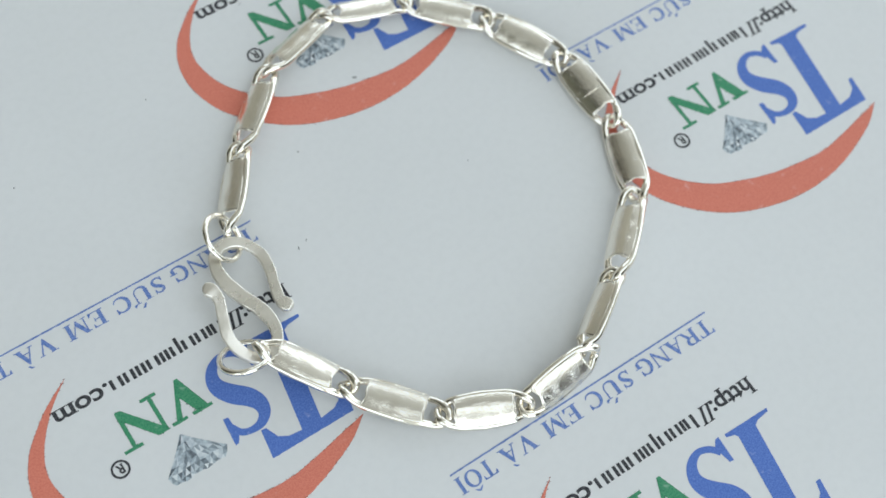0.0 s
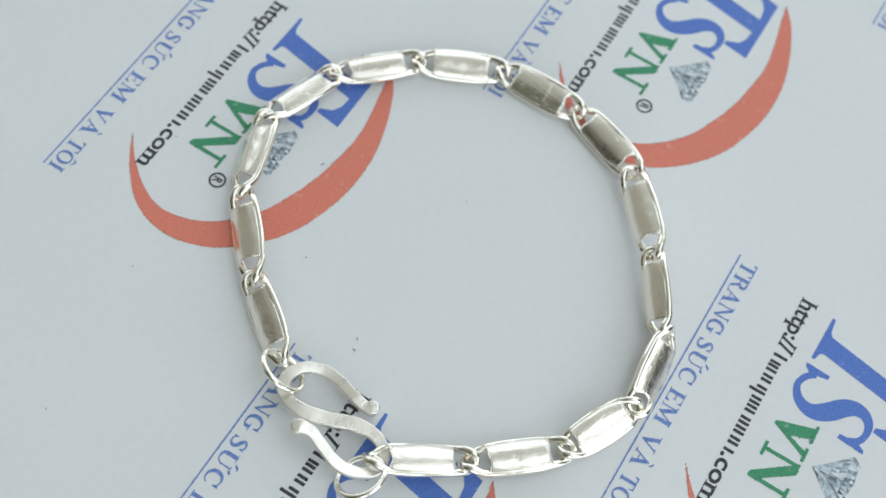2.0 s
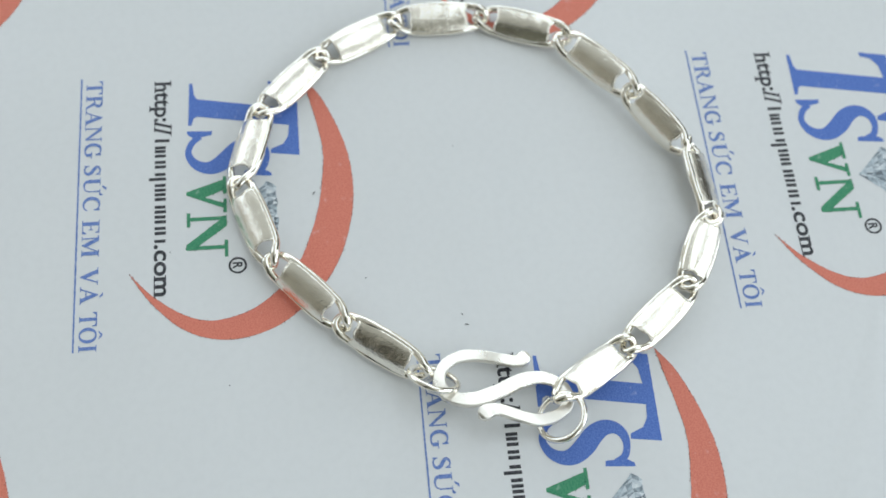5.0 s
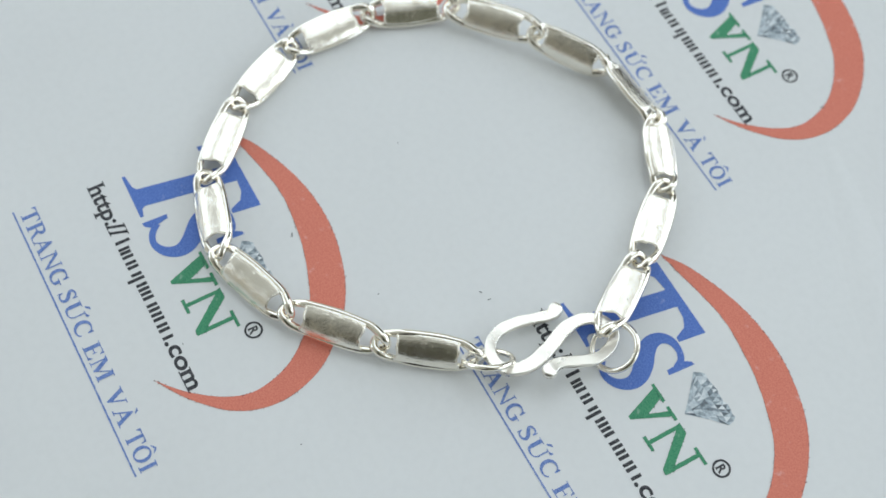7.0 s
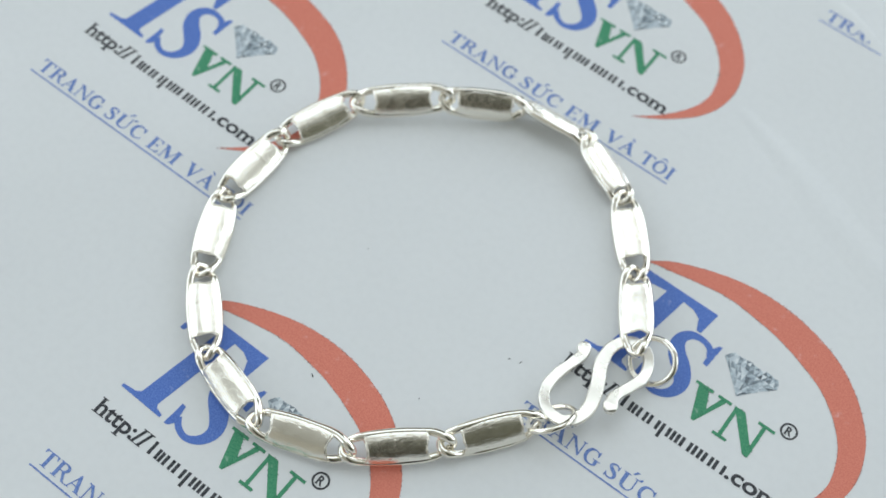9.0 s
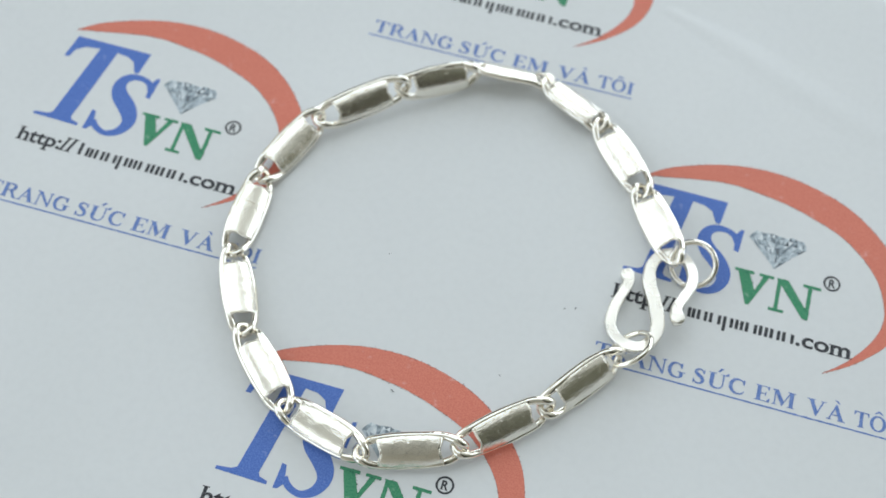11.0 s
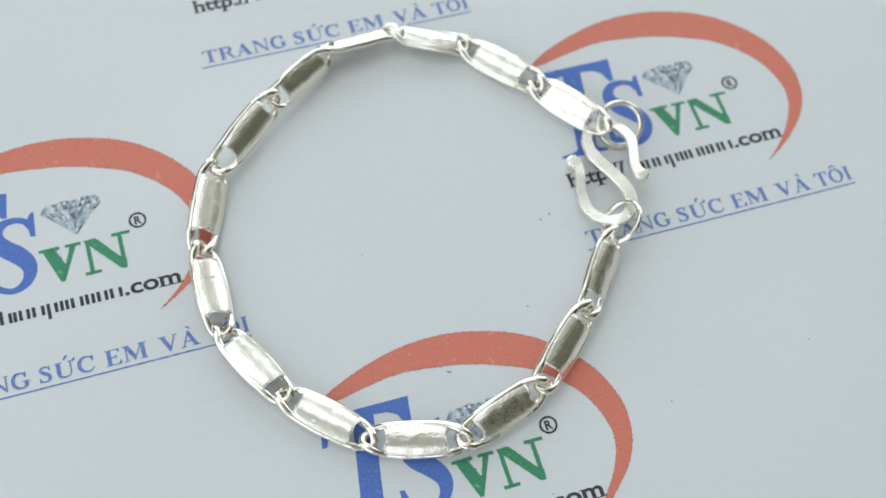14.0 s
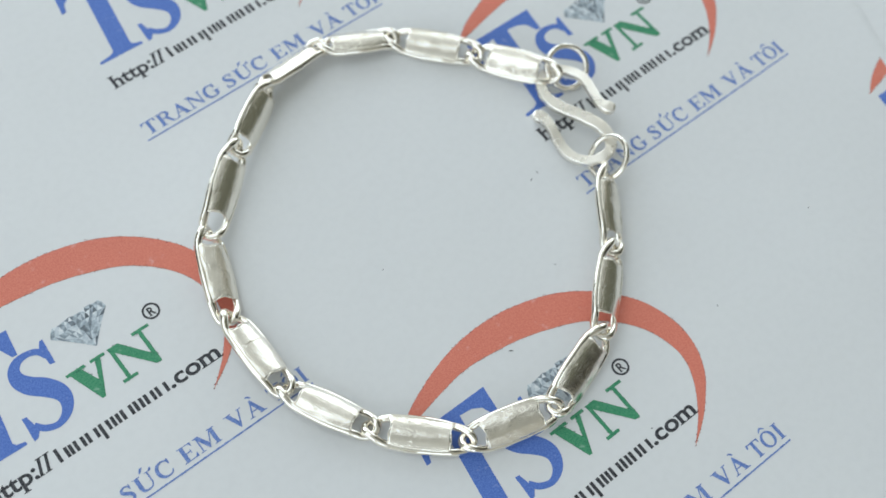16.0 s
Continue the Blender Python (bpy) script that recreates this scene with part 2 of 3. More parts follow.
# openings are made up to hold the added lamps that brighten the silver
wall_with_opening("wall_north", 1, 0, -0.45, 1.35, PLASTER, "unseen plain pale beige plastered wall with an added lamp opening")
wall_with_opening("wall_west", 2, 90, -1.6, 0.8, PLASTER, "unseen plain pale beige plastered wall with an added lamp opening")
wall_with_opening("wall_south", 3, 180, 0.6, 1.8, WOOD, "unseen wall with pale cream panelling and an added lamp opening")
wall_with_opening("wall_east", 4, 270, -1.9, -0.5, WOOD, "unseen wall with pale cream panelling and an added lamp opening")
# unseen dark screen added on the south-east side to darken plate reflections, narrow at the top, in two panels
for number, low_a, low_b, top_a, top_b, mat, label in ((1, -0.82, -0.22, -0.19, -0.045, SCREEN_BROWN, "sloping dark brown screen added to darken the silver's reflections"),
                                                       (2, -0.216, 0.95, -0.041, 0.22, SCREEN_OLIVE, "sloping olive brown screen added to dim the silver's reflections")):
    bm = bmesh.new()
    for depth in (0.0, 0.05):
        for side, out, high in ((low_a, 1.70, -0.75), (low_b, 1.70, -0.75), (top_b, 0.44, 1.66), (top_a, 0.44, 1.66)):
            bm.verts.new((out + depth, side, high))
    bm.verts.ensure_lookup_table()
    for face in ((0, 1, 2, 3), (7, 6, 5, 4), (0, 4, 5, 1), (1, 5, 6, 2), (2, 6, 7, 3), (3, 7, 4, 0)):
        bm.faces.new([bm.verts[i] for i in face])
    bmesh.ops.recalc_face_normals(bm, faces=bm.faces[:])
    bmesh.ops.transform(bm, verts=bm.verts[:], matrix=pose(0.022, -0.034, 0, 0, 0, -29))
    tagged(mesh_object(f"dark_screen_{number}", bm, mat), label, kind="structure")
# made-up panel that backs the added overhead lamp
slab("lamp_backing", -1.66, 0.30, 0.04, 1.20, 1.66, 1.70, CEILING, "flat pale panel added behind the overhead lamp, out of view")
# dark board added at the north wall so one link mirrors something dark
slab("north_screen", -1.75, -0.46, 1.96, 1.999, -0.75, 1.45, SCREEN_BROWN, "unseen dark brown board added to darken one link's reflection")

bm = bmesh.new()
box(bm, -0.55, 0.60, -0.45, 0.42, -0.032, -0.0012)
bmesh.ops.bevel(bm, geom=bm.edges[:], offset=0.003, segments=2, affect="EDGES")
table = tagged(mesh_object("table", bm, TABLE), "plain pale wooden table top under the paper sheets", "table")
for lx in (-0.48, 0.53):
    for ly in (-0.39, 0.36):
        bm = bmesh.new()
        box(bm, lx - 0.025, lx + 0.025, ly - 0.025, ly + 0.025, -0.75, -0.032)
        part("leg", bm, TABLE, table)

# ---- paper ----
bm = bmesh.new()
box(bm, -0.16, 0.25, -0.24, 0.17, -0.0012, -0.00025)
tagged(mesh_object("blank_sheet", bm, BLANK), "plain white sheet lying on the table under the printed sheet", "paper")

# outline of the printed sheet; its east rim curls down where it is torn off
RIM = [(20, 54), (38, 47.9), (44.6, 45.6), (50, 43.8), (53.2, 42.4), (61, 38.5), (78, 27.6), (97, 10), (104, -22), (101.2, -42.5), (98.5, -51.3), (92, -72), (80, -105), (60, -150)]
rim = [Vector((x, y)) for x, y in RIM]
outline = smooth_line(rim, 5)
west = [Vector((-110, -150)), Vector((-110, -60)), Vector((-110, 60)), Vector((-60, 60))]
bm = bmesh.new()
inner = Vector((22, -34))
top_ring = [bm.verts.new((p.x * MM, p.y * MM, 0)) for p in outline + west]
bm.faces.new(top_ring)
curl = top_ring[:len(outline)]
for out_by, drop in ((0.4, 0.008), (0.9, 0.03), (1.4, 0.07), (1.8, 0.13)):
    lower = []
    for p in outline:
        d = (p - inner).normalized() * out_by
        lower.append(bm.verts.new(((p.x + d.x) * MM, (p.y + d.y) * MM, -drop * MM)))
    for i in range(len(outline) - 1):
        bm.faces.new((curl[i], lower[i], lower[i + 1], curl[i + 1]))
    curl = lower
bmesh.ops.recalc_face_normals(bm, faces=bm.faces[:])
sheet = tagged(mesh_object("printed_sheet", bm, PAPER), "white paper sheet printed with rows of red, blue and green emblems", "paper")
solid = sheet.modifiers.new("thickness", "SOLIDIFY")
solid.thickness, solid.offset = 0.0001, -1

# a soft crease runs from the emblem towards the east rim
bm = bmesh.new()
start, stop, across = Vector((43.6, 17.7)), Vector((86.0, 1.7)), Vector((0.353, 0.936))
rows = []
for i in range(25):
    f = i / 24
    middle, half, rise = start.lerp(stop, f), 1.2 + 2.2 * min(1.0, 2.5 * f), 0.17 * math.sin(math.pi * min(1.0, 0.06 + 0.94 * f)) ** 0.6
    middle = middle + across * 0.5 * math.sin(7 * f)
    rows.append([bm.verts.new(((middle + across * half * u).x * MM, (middle + across * half * u).y * MM, (0.004 + rise * (0.5 + 0.5 * math.cos(math.pi * u))) * MM))
                 for u in (-1, -0.75, -0.5, -0.25, 0, 0.15, 0.3, 0.5, 0.75, 1)])
for a, b in zip(rows, rows[1:]):
    for k in range(9):
        bm.faces.new((a[k], b[k], b[k + 1], a[k + 1]))
bmesh.ops.recalc_face_normals(bm, faces=bm.faces[:])
part("crease", bm, PAPER, sheet, "soft crease in the white paper", smooth=True)

# ---- the printed emblem, built once ----
SWOOSH_OUTER = [(2.0, 30.2), (4.6, 32.2), (8.3, 33.9), (12.5, 35.3), (17.0, 36.1), (21.5, 36.15), (26.0, 35.4), (30.5, 33.9), (34.5, 31.5), (38.0, 28.1),
                (40.3, 24.5), (41.45, 20.0), (41.0, 16.0), (39.3, 12.6), (36.5, 9.7), (34.2, 7.9), (31.3, 6.15)]
SWOOSH_INNER = [(33.6, 8.1), (35.3, 9.9), (37.2, 12.5), (38.4, 15.2), (38.6, 17.9), (37.5, 21.8), (35.0, 25.3), (31.5, 28.1), (27.5, 29.9), (23.0, 31.3), (19.0, 32.0),
                (14.5, 32.4), (10.3, 31.9), (6.0, 31.0), (3.8, 30.6)]


# book-face capitals on a body of height 1: (width, straight-edged shapes, strokes of x, y, breadth)
def feet(x0, x1, low=True, high=True):
    """The flat serifs below and above an upright from x0 to x1."""
    made = []
    if low:
        made.append([(x0 - 0.09, 0), (x1 + 0.09, 0), (x1 + 0.07, 0.05), (x0 - 0.07, 0.05)])
    if high:
        made.append([(x0 - 0.07, 0.95), (x1 + 0.07, 0.95), (x1 + 0.09, 1), (x0 - 0.09, 1)])
    return made


def upright(x0, x1, low=True, high=True):
    return [[(x0, 0), (x1, 0), (x1, 1), (x0, 1)], *feet(x0, x1, low, high)]


BOWL = [(0.68, 0.72, 0.05), (0.60, 0.90, 0.07), (0.44, 0.965, 0.08), (0.26, 0.90, 0.13), (0.16, 0.72, 0.17), (0.13, 0.50, 0.18), (0.16, 0.30, 0.17), (0.28, 0.10, 0.13), (0.46, 0.035, 0.08)]
BEAK = [(0.65, 0.66), (0.71, 0.66), (0.71, 1.0), (0.67, 1.0), (0.60, 0.92)]
CAPITALS = {
    "T": (0.80, upright(0.31, 0.48, True, False) + [[(0.02, 0.93), (0.77, 0.93), (0.77, 1), (0.02, 1)], [(0.02, 0.93), (0.02, 0.74), (0.05, 0.74), (0.13, 0.93)],
                                                    [(0.77, 0.93), (0.66, 0.93), (0.74, 0.74), (0.77, 0.74)]], []),
    "I": (0.45, upright(0.14, 0.31), []),
    "E": (0.76, upright(0.13, 0.30) + [[(0.30, 0.94), (0.66, 0.94), (0.66, 1), (0.30, 1)], [(0.66, 0.94), (0.56, 0.94), (0.63, 0.76), (0.66, 0.76)],
                                       [(0.30, 0.48), (0.52, 0.48), (0.52, 0.54), (0.30, 0.54)], [(0.49, 0.38), (0.53, 0.38), (0.53, 0.64), (0.49, 0.64)],
                                       [(0.30, 0), (0.70, 0), (0.70, 0.06), (0.30, 0.06)], [(0.70, 0.06), (0.58, 0.06), (0.68, 0.27), (0.71, 0.27)]], []),
    "N": (0.92, upright(0.14, 0.20, True, False) + [[(0.03, 1), (0.27, 1), (0.79, 0.12), (0.79, 0), (0.73, 0), (0.14, 0.93), (0.03, 0.95)], [(0.73, 0), (0.79, 0), (0.79, 1), (0.73, 1)]]
          + feet(0.73, 0.79, False, True), []),
    "M": (1.10, upright(0.14, 0.20, True, False) + upright(0.80, 0.97) + [[(0.03, 1), (0.29, 1), (0.57, 0.30), (0.51, 0), (0.48, 0), (0.14, 0.90), (0.03, 0.95)],
                                                                          [(0.51, 0), (0.57, 0.18), (0.86, 1), (0.80, 1), (0.48, 0.05)]], []),
    "A": (0.88, [[(0.40, 1.02), (0.47, 1.02), (0.81, 0), (0.62, 0), (0.37, 0.78)], [(0.12, 0), (0.18, 0), (0.42, 0.78), (0.39, 0.92)], [(0.24, 0.30), (0.56, 0.30), (0.54, 0.36), (0.26, 0.36)],
                 [(0.02, 0), (0.28, 0), (0.26, 0.05), (0.04, 0.05)], [(0.54, 0), (0.89, 0), (0.87, 0.05), (0.56, 0.05)]], []),
    "V": (0.86, [[(0.07, 1), (0.26, 1), (0.50, 0.24), (0.45, -0.02), (0.40, -0.02)], [(0.42, -0.02), (0.46, -0.02), (0.75, 1), (0.69, 1), (0.44, 0.18)],
                 [(-0.01, 0.95), (0.33, 0.95), (0.34, 1), (-0.02, 1)], [(0.60, 0.95), (0.83, 0.95), (0.84, 1), (0.59, 1)]], []),
    "R": (0.86, upright(0.13, 0.30) + [[(0.42, 0.52), (0.57, 0.53), (0.79, 0.06), (0.88, 0.04), (0.88, 0), (0.68, 0)]],
          [[(0.30, 0.965, 0.07), (0.45, 0.96, 0.08), (0.60, 0.88, 0.14), (0.64, 0.75, 0.18), (0.59, 0.61, 0.14), (0.46, 0.52, 0.07), (0.30, 0.51, 0.06)]]),
    "C": (0.80, [BEAK], [BOWL + [(0.62, 0.10, 0.07), (0.70, 0.26, 0.05)]]),
    "G": (0.90, [BEAK, [(0.61, 0.06), (0.77, 0.12), (0.77, 0.42), (0.61, 0.42)], [(0.52, 0.40), (0.87, 0.40), (0.87, 0.45), (0.52, 0.45)]], [BOWL + [(0.60, 0.06, 0.08), (0.69, 0.11, 0.08)]]),
    "S": (0.62, [[(0.46, 0.70), (0.51, 0.70), (0.51, 1), (0.48, 1)], [(0.06, 0.30), (0.11, 0.30), (0.10, 0), (0.06, 0)]],
          [[(0.48, 0.74, 0.05), (0.43, 0.90, 0.07), (0.30, 0.965, 0.08), (0.17, 0.88, 0.12), (0.14, 0.74, 0.15), (0.24, 0.60, 0.17), (0.40, 0.45, 0.18), (0.47, 0.28, 0.16), (0.43, 0.12, 0.12),
            (0.29, 0.035, 0.08), (0.15, 0.09, 0.07), (0.08, 0.26, 0.05)]]),
    "O": (0.90, [], [[(0.44 + 0.325 * math.sin(a * math.pi / 8), 0.5 + 0.465 * math.cos(a * math.pi / 8), 0.075 + 0.105 * abs(math.sin(a * math.pi / 8)) ** 1.5) for a in range(17)],
                     ]),
    "Ư": (0.90, [[(0.13, 0.30), (0.30, 0.30), (0.30, 1), (0.13, 1)], [(0.67, 0.30), (0.73, 0.30), (0.73, 1), (0.67, 1)], *feet(0.13, 0.30, False), *feet(0.67, 0.73, False),
                 [(0.42, 1.10), (0.50, 1.10), (0.66, 1.36), (0.52, 1.36)]],
          [[(0.215, 0.31, 0.17), (0.24, 0.14, 0.14), (0.36, 0.05, 0.10), (0.50, 0.04, 0.07), (0.63, 0.12, 0.06), (0.70, 0.31, 0.06)], [(0.76, 0.97, 0.06), (0.86, 1.02, 0.11), (0.88, 1.13, 0.07)]])}
ACCENTS = {"VA": [(1.20, 1.30), (1.34, 1.30), (1.46, 1.10), (1.38, 1.10)], "TOI": [(1.02, 1.10), (1.09, 1.10), (1.25, 1.22), (1.41, 1.10), (1.48, 1.10), (1.30, 1.32), (1.20, 1.32)]}


def print_word(bm, word, x0, x1, y0, height):
    """A word of serif capitals fitted between x0 and x1 on the base line y0."""
    k = (x1 - x0) / (sum(CAPITALS[c][0] for c in word) - 0.08)
    pen, level = 0.0, 0.03
    shapes = [(0.0, ACCENTS[word])] if word in ACCENTS else []
    strokes = []
    for c in word:
        wide, straight, curved = CAPITALS[c]
        shapes += [(pen, q) for q in straight]
        strokes += [(pen, q) for q in curved]
        pen += wide
    for at, q in shapes:
        flat(bm, [(x0 + (at + x) * k, y0 + y * height) for x, y in q], level)
        level += 0.0015
    for at, q in strokes:
        ribbon(bm, [(x0 + (at + x) * k, y0 + y * height, b * (k + height) / 2) for x, y, b in q], level)
        level += 0.0015


def emblem_parts():
    """The shapes of one emblem: (name, bmesh, material)."""
    made = []
    bm = bmesh.new()
    outer = smooth_line([Vector(p) for p in SWOOSH_OUTER], 6)
    back = smooth_line([Vector(p) for p in [SWOOSH_OUTER[-1], *SWOOSH_INNER, SWOOSH_OUTER[0]]], 6)
    back.reverse()
    n = 300

    def at(line, f):
        k = f * (len(line) - 1)
        i = min(int(k), len(line) - 2)
        return line[i].lerp(line[i + 1], k - i)
    pairs = []
    for i in range(4, n - 3):
        f = i / n
        wob = [0.07 * noise.noise(Vector((f * 330, s * 7.3, 1.7))) for s in (1, 2)]
        a, b = at(outer, f), at(back, f)
        if (a - b).length < 0.3:
            continue
        wob = [w * min(1.0, (a - b).length / 1.5) for w in wob]
        pairs.append((bm.verts.new((a.x * MM, (a.y + wob[0]) * MM, 0.03 * MM)), bm.verts.new((b.x * MM, (b.y + wob[1]) * MM, 0.03 * MM))))
    for (a, b), (c, d) in zip(pairs, pairs[1:]):
        bm.faces.new((a, b, d, c))
    first, last = (bm.verts.new((p.x * MM, p.y * MM, 0.03 * MM)) for p in (outer[0], outer[-1]))
    bm.faces.new((first, pairs[0][1], pairs[0][0]))
    bm.faces.new((last, pairs[-1][0], pairs[-1][1]))
    made.append(("red_swoosh", bm, RED))
    # slanted post with cap and foot
    bm = bmesh.new()
    flat(bm, [(4.6, 15.2), (7.5, 15.2), (9.6, 27.9), (6.8, 27.9)])
    flat(bm, [(1.9, 14.15), (8.9, 13.95), (8.9, 14.4), (7.8, 14.7), (7.5, 15.2), (4.6, 15.2), (3.9, 14.8), (2.0, 14.6)])
    flat(bm, [(2.1, 25.2), (2.8, 25.2), (3.3, 26.7), (4.6, 27.6), (6.8, 27.9), (9.6, 27.9), (11.4, 27.7), (12.6, 27.0), (13.3, 25.3), (14.0, 25.2),
              (14.55, 29.15), (2.8, 29.2)])
    made.append(("blue_post", bm, BLUE))
    # curling wave with two wedge ends
    bm = bmesh.new()
    ribbon(bm, [(16.9, 22.6, 0.7), (16.3, 23.8, 0.9), (15.0, 24.3, 0.9), (13.5, 24.1, 1.2), (12.5, 23.1, 1.6), (12.4, 21.7, 2.1), (13.2, 20.3, 2.5), (14.6, 19.0, 2.6),
                (15.7, 17.5, 2.3), (15.9, 16.0, 1.8), (15.1, 14.5, 1.3), (13.5, 13.7, 0.9), (11.9, 14.2, 0.9), (10.9, 15.3, 0.9)])
    flat(bm, [(17.7, 25.0), (17.2, 24.9), (16.6, 23.9), (16.7, 21.3), (17.4, 21.2)], 0.034)
    flat(bm, [(9.9, 13.5), (10.5, 13.6), (11.2, 14.5), (10.7, 16.9), (10.1, 17.0)], 0.034)
    made.append(("blue_wave", bm, BLUE))
    # chevron
    bm = bmesh.new()
    flat(bm, [(17.9, 18.4), (19.5, 18.4), (20.7, 15.6), (20.1, 13.4), (19.6, 13.4)])
    flat(bm, [(21.5, 18.4), (22.3, 18.4), (20.1, 13.4), (20.4, 15.4)], 0.034)
    flat(bm, [(17.4, 18.35), (20.1, 18.35), (20.1, 18.8), (17.4, 18.8)], 0.038)
    flat(bm, [(20.9, 18.35), (23.0, 18.35), (23.0, 18.8), (20.9, 18.8)], 0.038)
    made.append(("green_chevron", bm, GREEN))
    # zigzag
    bm = bmesh.new()
    flat(bm, [(23.4, 13.7), (23.95, 13.7), (23.95, 18.4), (23.4, 18.4)])
    flat(bm, [(23.2, 18.7), (24.9, 18.7), (28.3, 14.2), (28.3, 13.3), (27.5, 13.3)], 0.034)
    flat(bm, [(27.75, 13.3), (28.3, 13.3), (28.3, 18.4), (27.75, 18.4)], 0.038)
    flat(bm, [(22.7, 13.4), (24.8, 13.4), (24.8, 13.85), (22.7, 13.85)], 0.038)
    flat(bm, [(27.0, 18.35), (29.5, 18.35), (29.5, 18.8), (27.0, 18.8)], 0.042)
    made.append(("green_zigzag", bm, GREEN))
    # gem with facets
    bm = bmesh.new()
    dice = random.Random(4)
    bands = [(25.5, 19.3, 26.0, 11), (25.0, 18.8, 26.4, 12), (24.2, 18.3, 26.6, 13), (23.3, 19.3, 25.7, 11), (22.3, 20.3, 24.7, 8), (21.2, 21.4, 23.7, 5), (20.0, 22.5, 22.7, 1)]
    rows = []
    for y, x0, x1, count in bands:
        rows.append([(x0 + (x1 - x0) * k / count + (dice.uniform(-0.14, 0.14) if 0 < k < count else 0),
                      y + (dice.uniform(-0.16, 0.16) if 0 < k < count else 0)) for k in range(count + 1)])
    for upper, lower in zip(rows, rows[1:]):
        i = j = 0
        while i < len(upper) - 1 or j < len(lower) - 1:
            if j == len(lower) - 1 or (i < len(upper) - 1 and (i + 1) / (len(upper) - 1) <= (j + 1) / (len(lower) - 1)):
                flat(bm, [upper[i], lower[j], upper[i + 1]])
                i += 1
            else:
                flat(bm, [upper[i], lower[j], lower[j + 1]])
                j += 1
    made.append(("printed_gem", bm, GEM))
    # small round mark
    bm = bmesh.new()
    a = [(30.5 + 1.22 * math.cos(t * math.pi / 12), 20.0 + 1.22 * math.sin(t * math.pi / 12)) for t in range(24)]
    b = [(30.5 + 0.93 * math.cos(t * math.pi / 12), 20.0 + 0.93 * math.sin(t * math.pi / 12)) for t in range(24)]
    for i in range(24):
        j = (i + 1) % 24
        flat(bm, [a[i], a[j], b[j], b[i]])
    letter = text_bmesh("R", 30.05, 31.0, 19.4, 1.2, weight=0.03)
    me = bpy.data.meshes.new("r")
    letter.to_mesh(me)
    letter.free()
    bm.from_mesh(me)
    bpy.data.meshes.remove(me)
    made.append(("round_mark", bm, BLACK))
    # address line: its readable ends, and bars between
    made.append(("address_start", text_bmesh("http://", 1.5, 10.2, 9.4, 2.2, weight=0.022), BLACK))
    made.append(("address_end", text_bmesh(".com", 27.2, 34.75, 9.4, 2.2, weight=0.022), BLACK))
    bm = bmesh.new()
    x, z = 10.8, 0.03
    for i, (wide, rise, fall) in enumerate([(1.0, 2.0, 0), (1.2, 1.5, 0), (1.6, 1.5, 0), (1.8, 1.5, 0), (1.6, 1.5, 0.8), (1.3, 1.5, 0), (1.8, 1.5, 0), (1.4, 1.5, 0),
                                           (1.6, 1.5, 0), (1.8, 1.5, 0)]):
        y = 9.4
        r = x + wide - 0.05
        flat(bm, [(x + 0.1, y - fall), (x + 0.56, y - fall), (x + 0.56, y + rise), (x + 0.1, y + rise)], z)
        if wide > 1.1:
            flat(bm, [(r - 0.46, y), (r, y), (r, y + 1.45), (r - 0.46, y + 1.45)], z)
        x += wide + 0.12
    made.append(("barred_text", bm, BLACK))
    # the line of words and its rule
    bm = bmesh.new()
    for words, x0, x1 in (("TRANG", 0.4, 12.9), ("SƯC", 14.0, 21.2), ("EM", 22.5, 28.0), ("VA", 29.7, 34.7), ("TOI", 36.0, 41.5)):
        print_word(bm, words, x0, x1, 0.3, 2.25)
    made.append(("word_line", bm, LIGHT_BLUE))
    bm = bmesh.new()
    flat(bm, [(0, -0.50), (41.6, -0.50), (41.6, -0.28), (0, -0.28)])
    made.append(("rule", bm, LIGHT_BLUE))
    return made


# the print repeats on a slanting lattice
STEP_A, STEP_C = Vector((-44.61, -43.60)), Vector((44.68, -43.72))
CELLS = [(0, 0), (1, 0), (1, 1), (0, 1), (-1, 0), (-1, 1), (1, -1), (2, 0), (2, 1), (0, 2), (1, 2)]
ORIGINS = [tuple(STEP_A * a + STEP_C * c) for a, c in CELLS]
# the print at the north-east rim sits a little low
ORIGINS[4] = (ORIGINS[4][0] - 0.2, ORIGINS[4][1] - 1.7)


def edge_specks(bm, seed, share):
    """Tiny blots of ink scattered along the rim of a printed shape."""
    dice = random.Random(seed)
    out = bmesh.new()
    for e in bm.edges:
        if not e.is_boundary:
            continue
        a, b = (v.co for v in e.verts)
        for k in range(max(1, round((b - a).length / (0.15 * MM)))):
            if dice.random() > share:
                continue
            c = a.lerp(b, dice.random()) + Vector((dice.gauss(0, 0.05), dice.gauss(0, 0.05), 0)) * MM
            w, turn = dice.uniform(0.05, 0.11) * MM, dice.uniform(0, 3)
            out.faces.new([out.verts.new((c.x + w * math.cos(turn + q * math.pi / 2), c.y + w * dice.uniform(0.6, 1) * math.sin(turn + q * math.pi / 2), 0.045 * MM)) for q in range(4)])
    return out



def inside(x, y):
    """Whether a point of the sheet, in millimetres, is on this side of the curled rim."""
    for a, b in zip(rim, rim[1:]):
        if (b - a).cross(Vector((x, y)) - a) > 0:
            return False
    return True


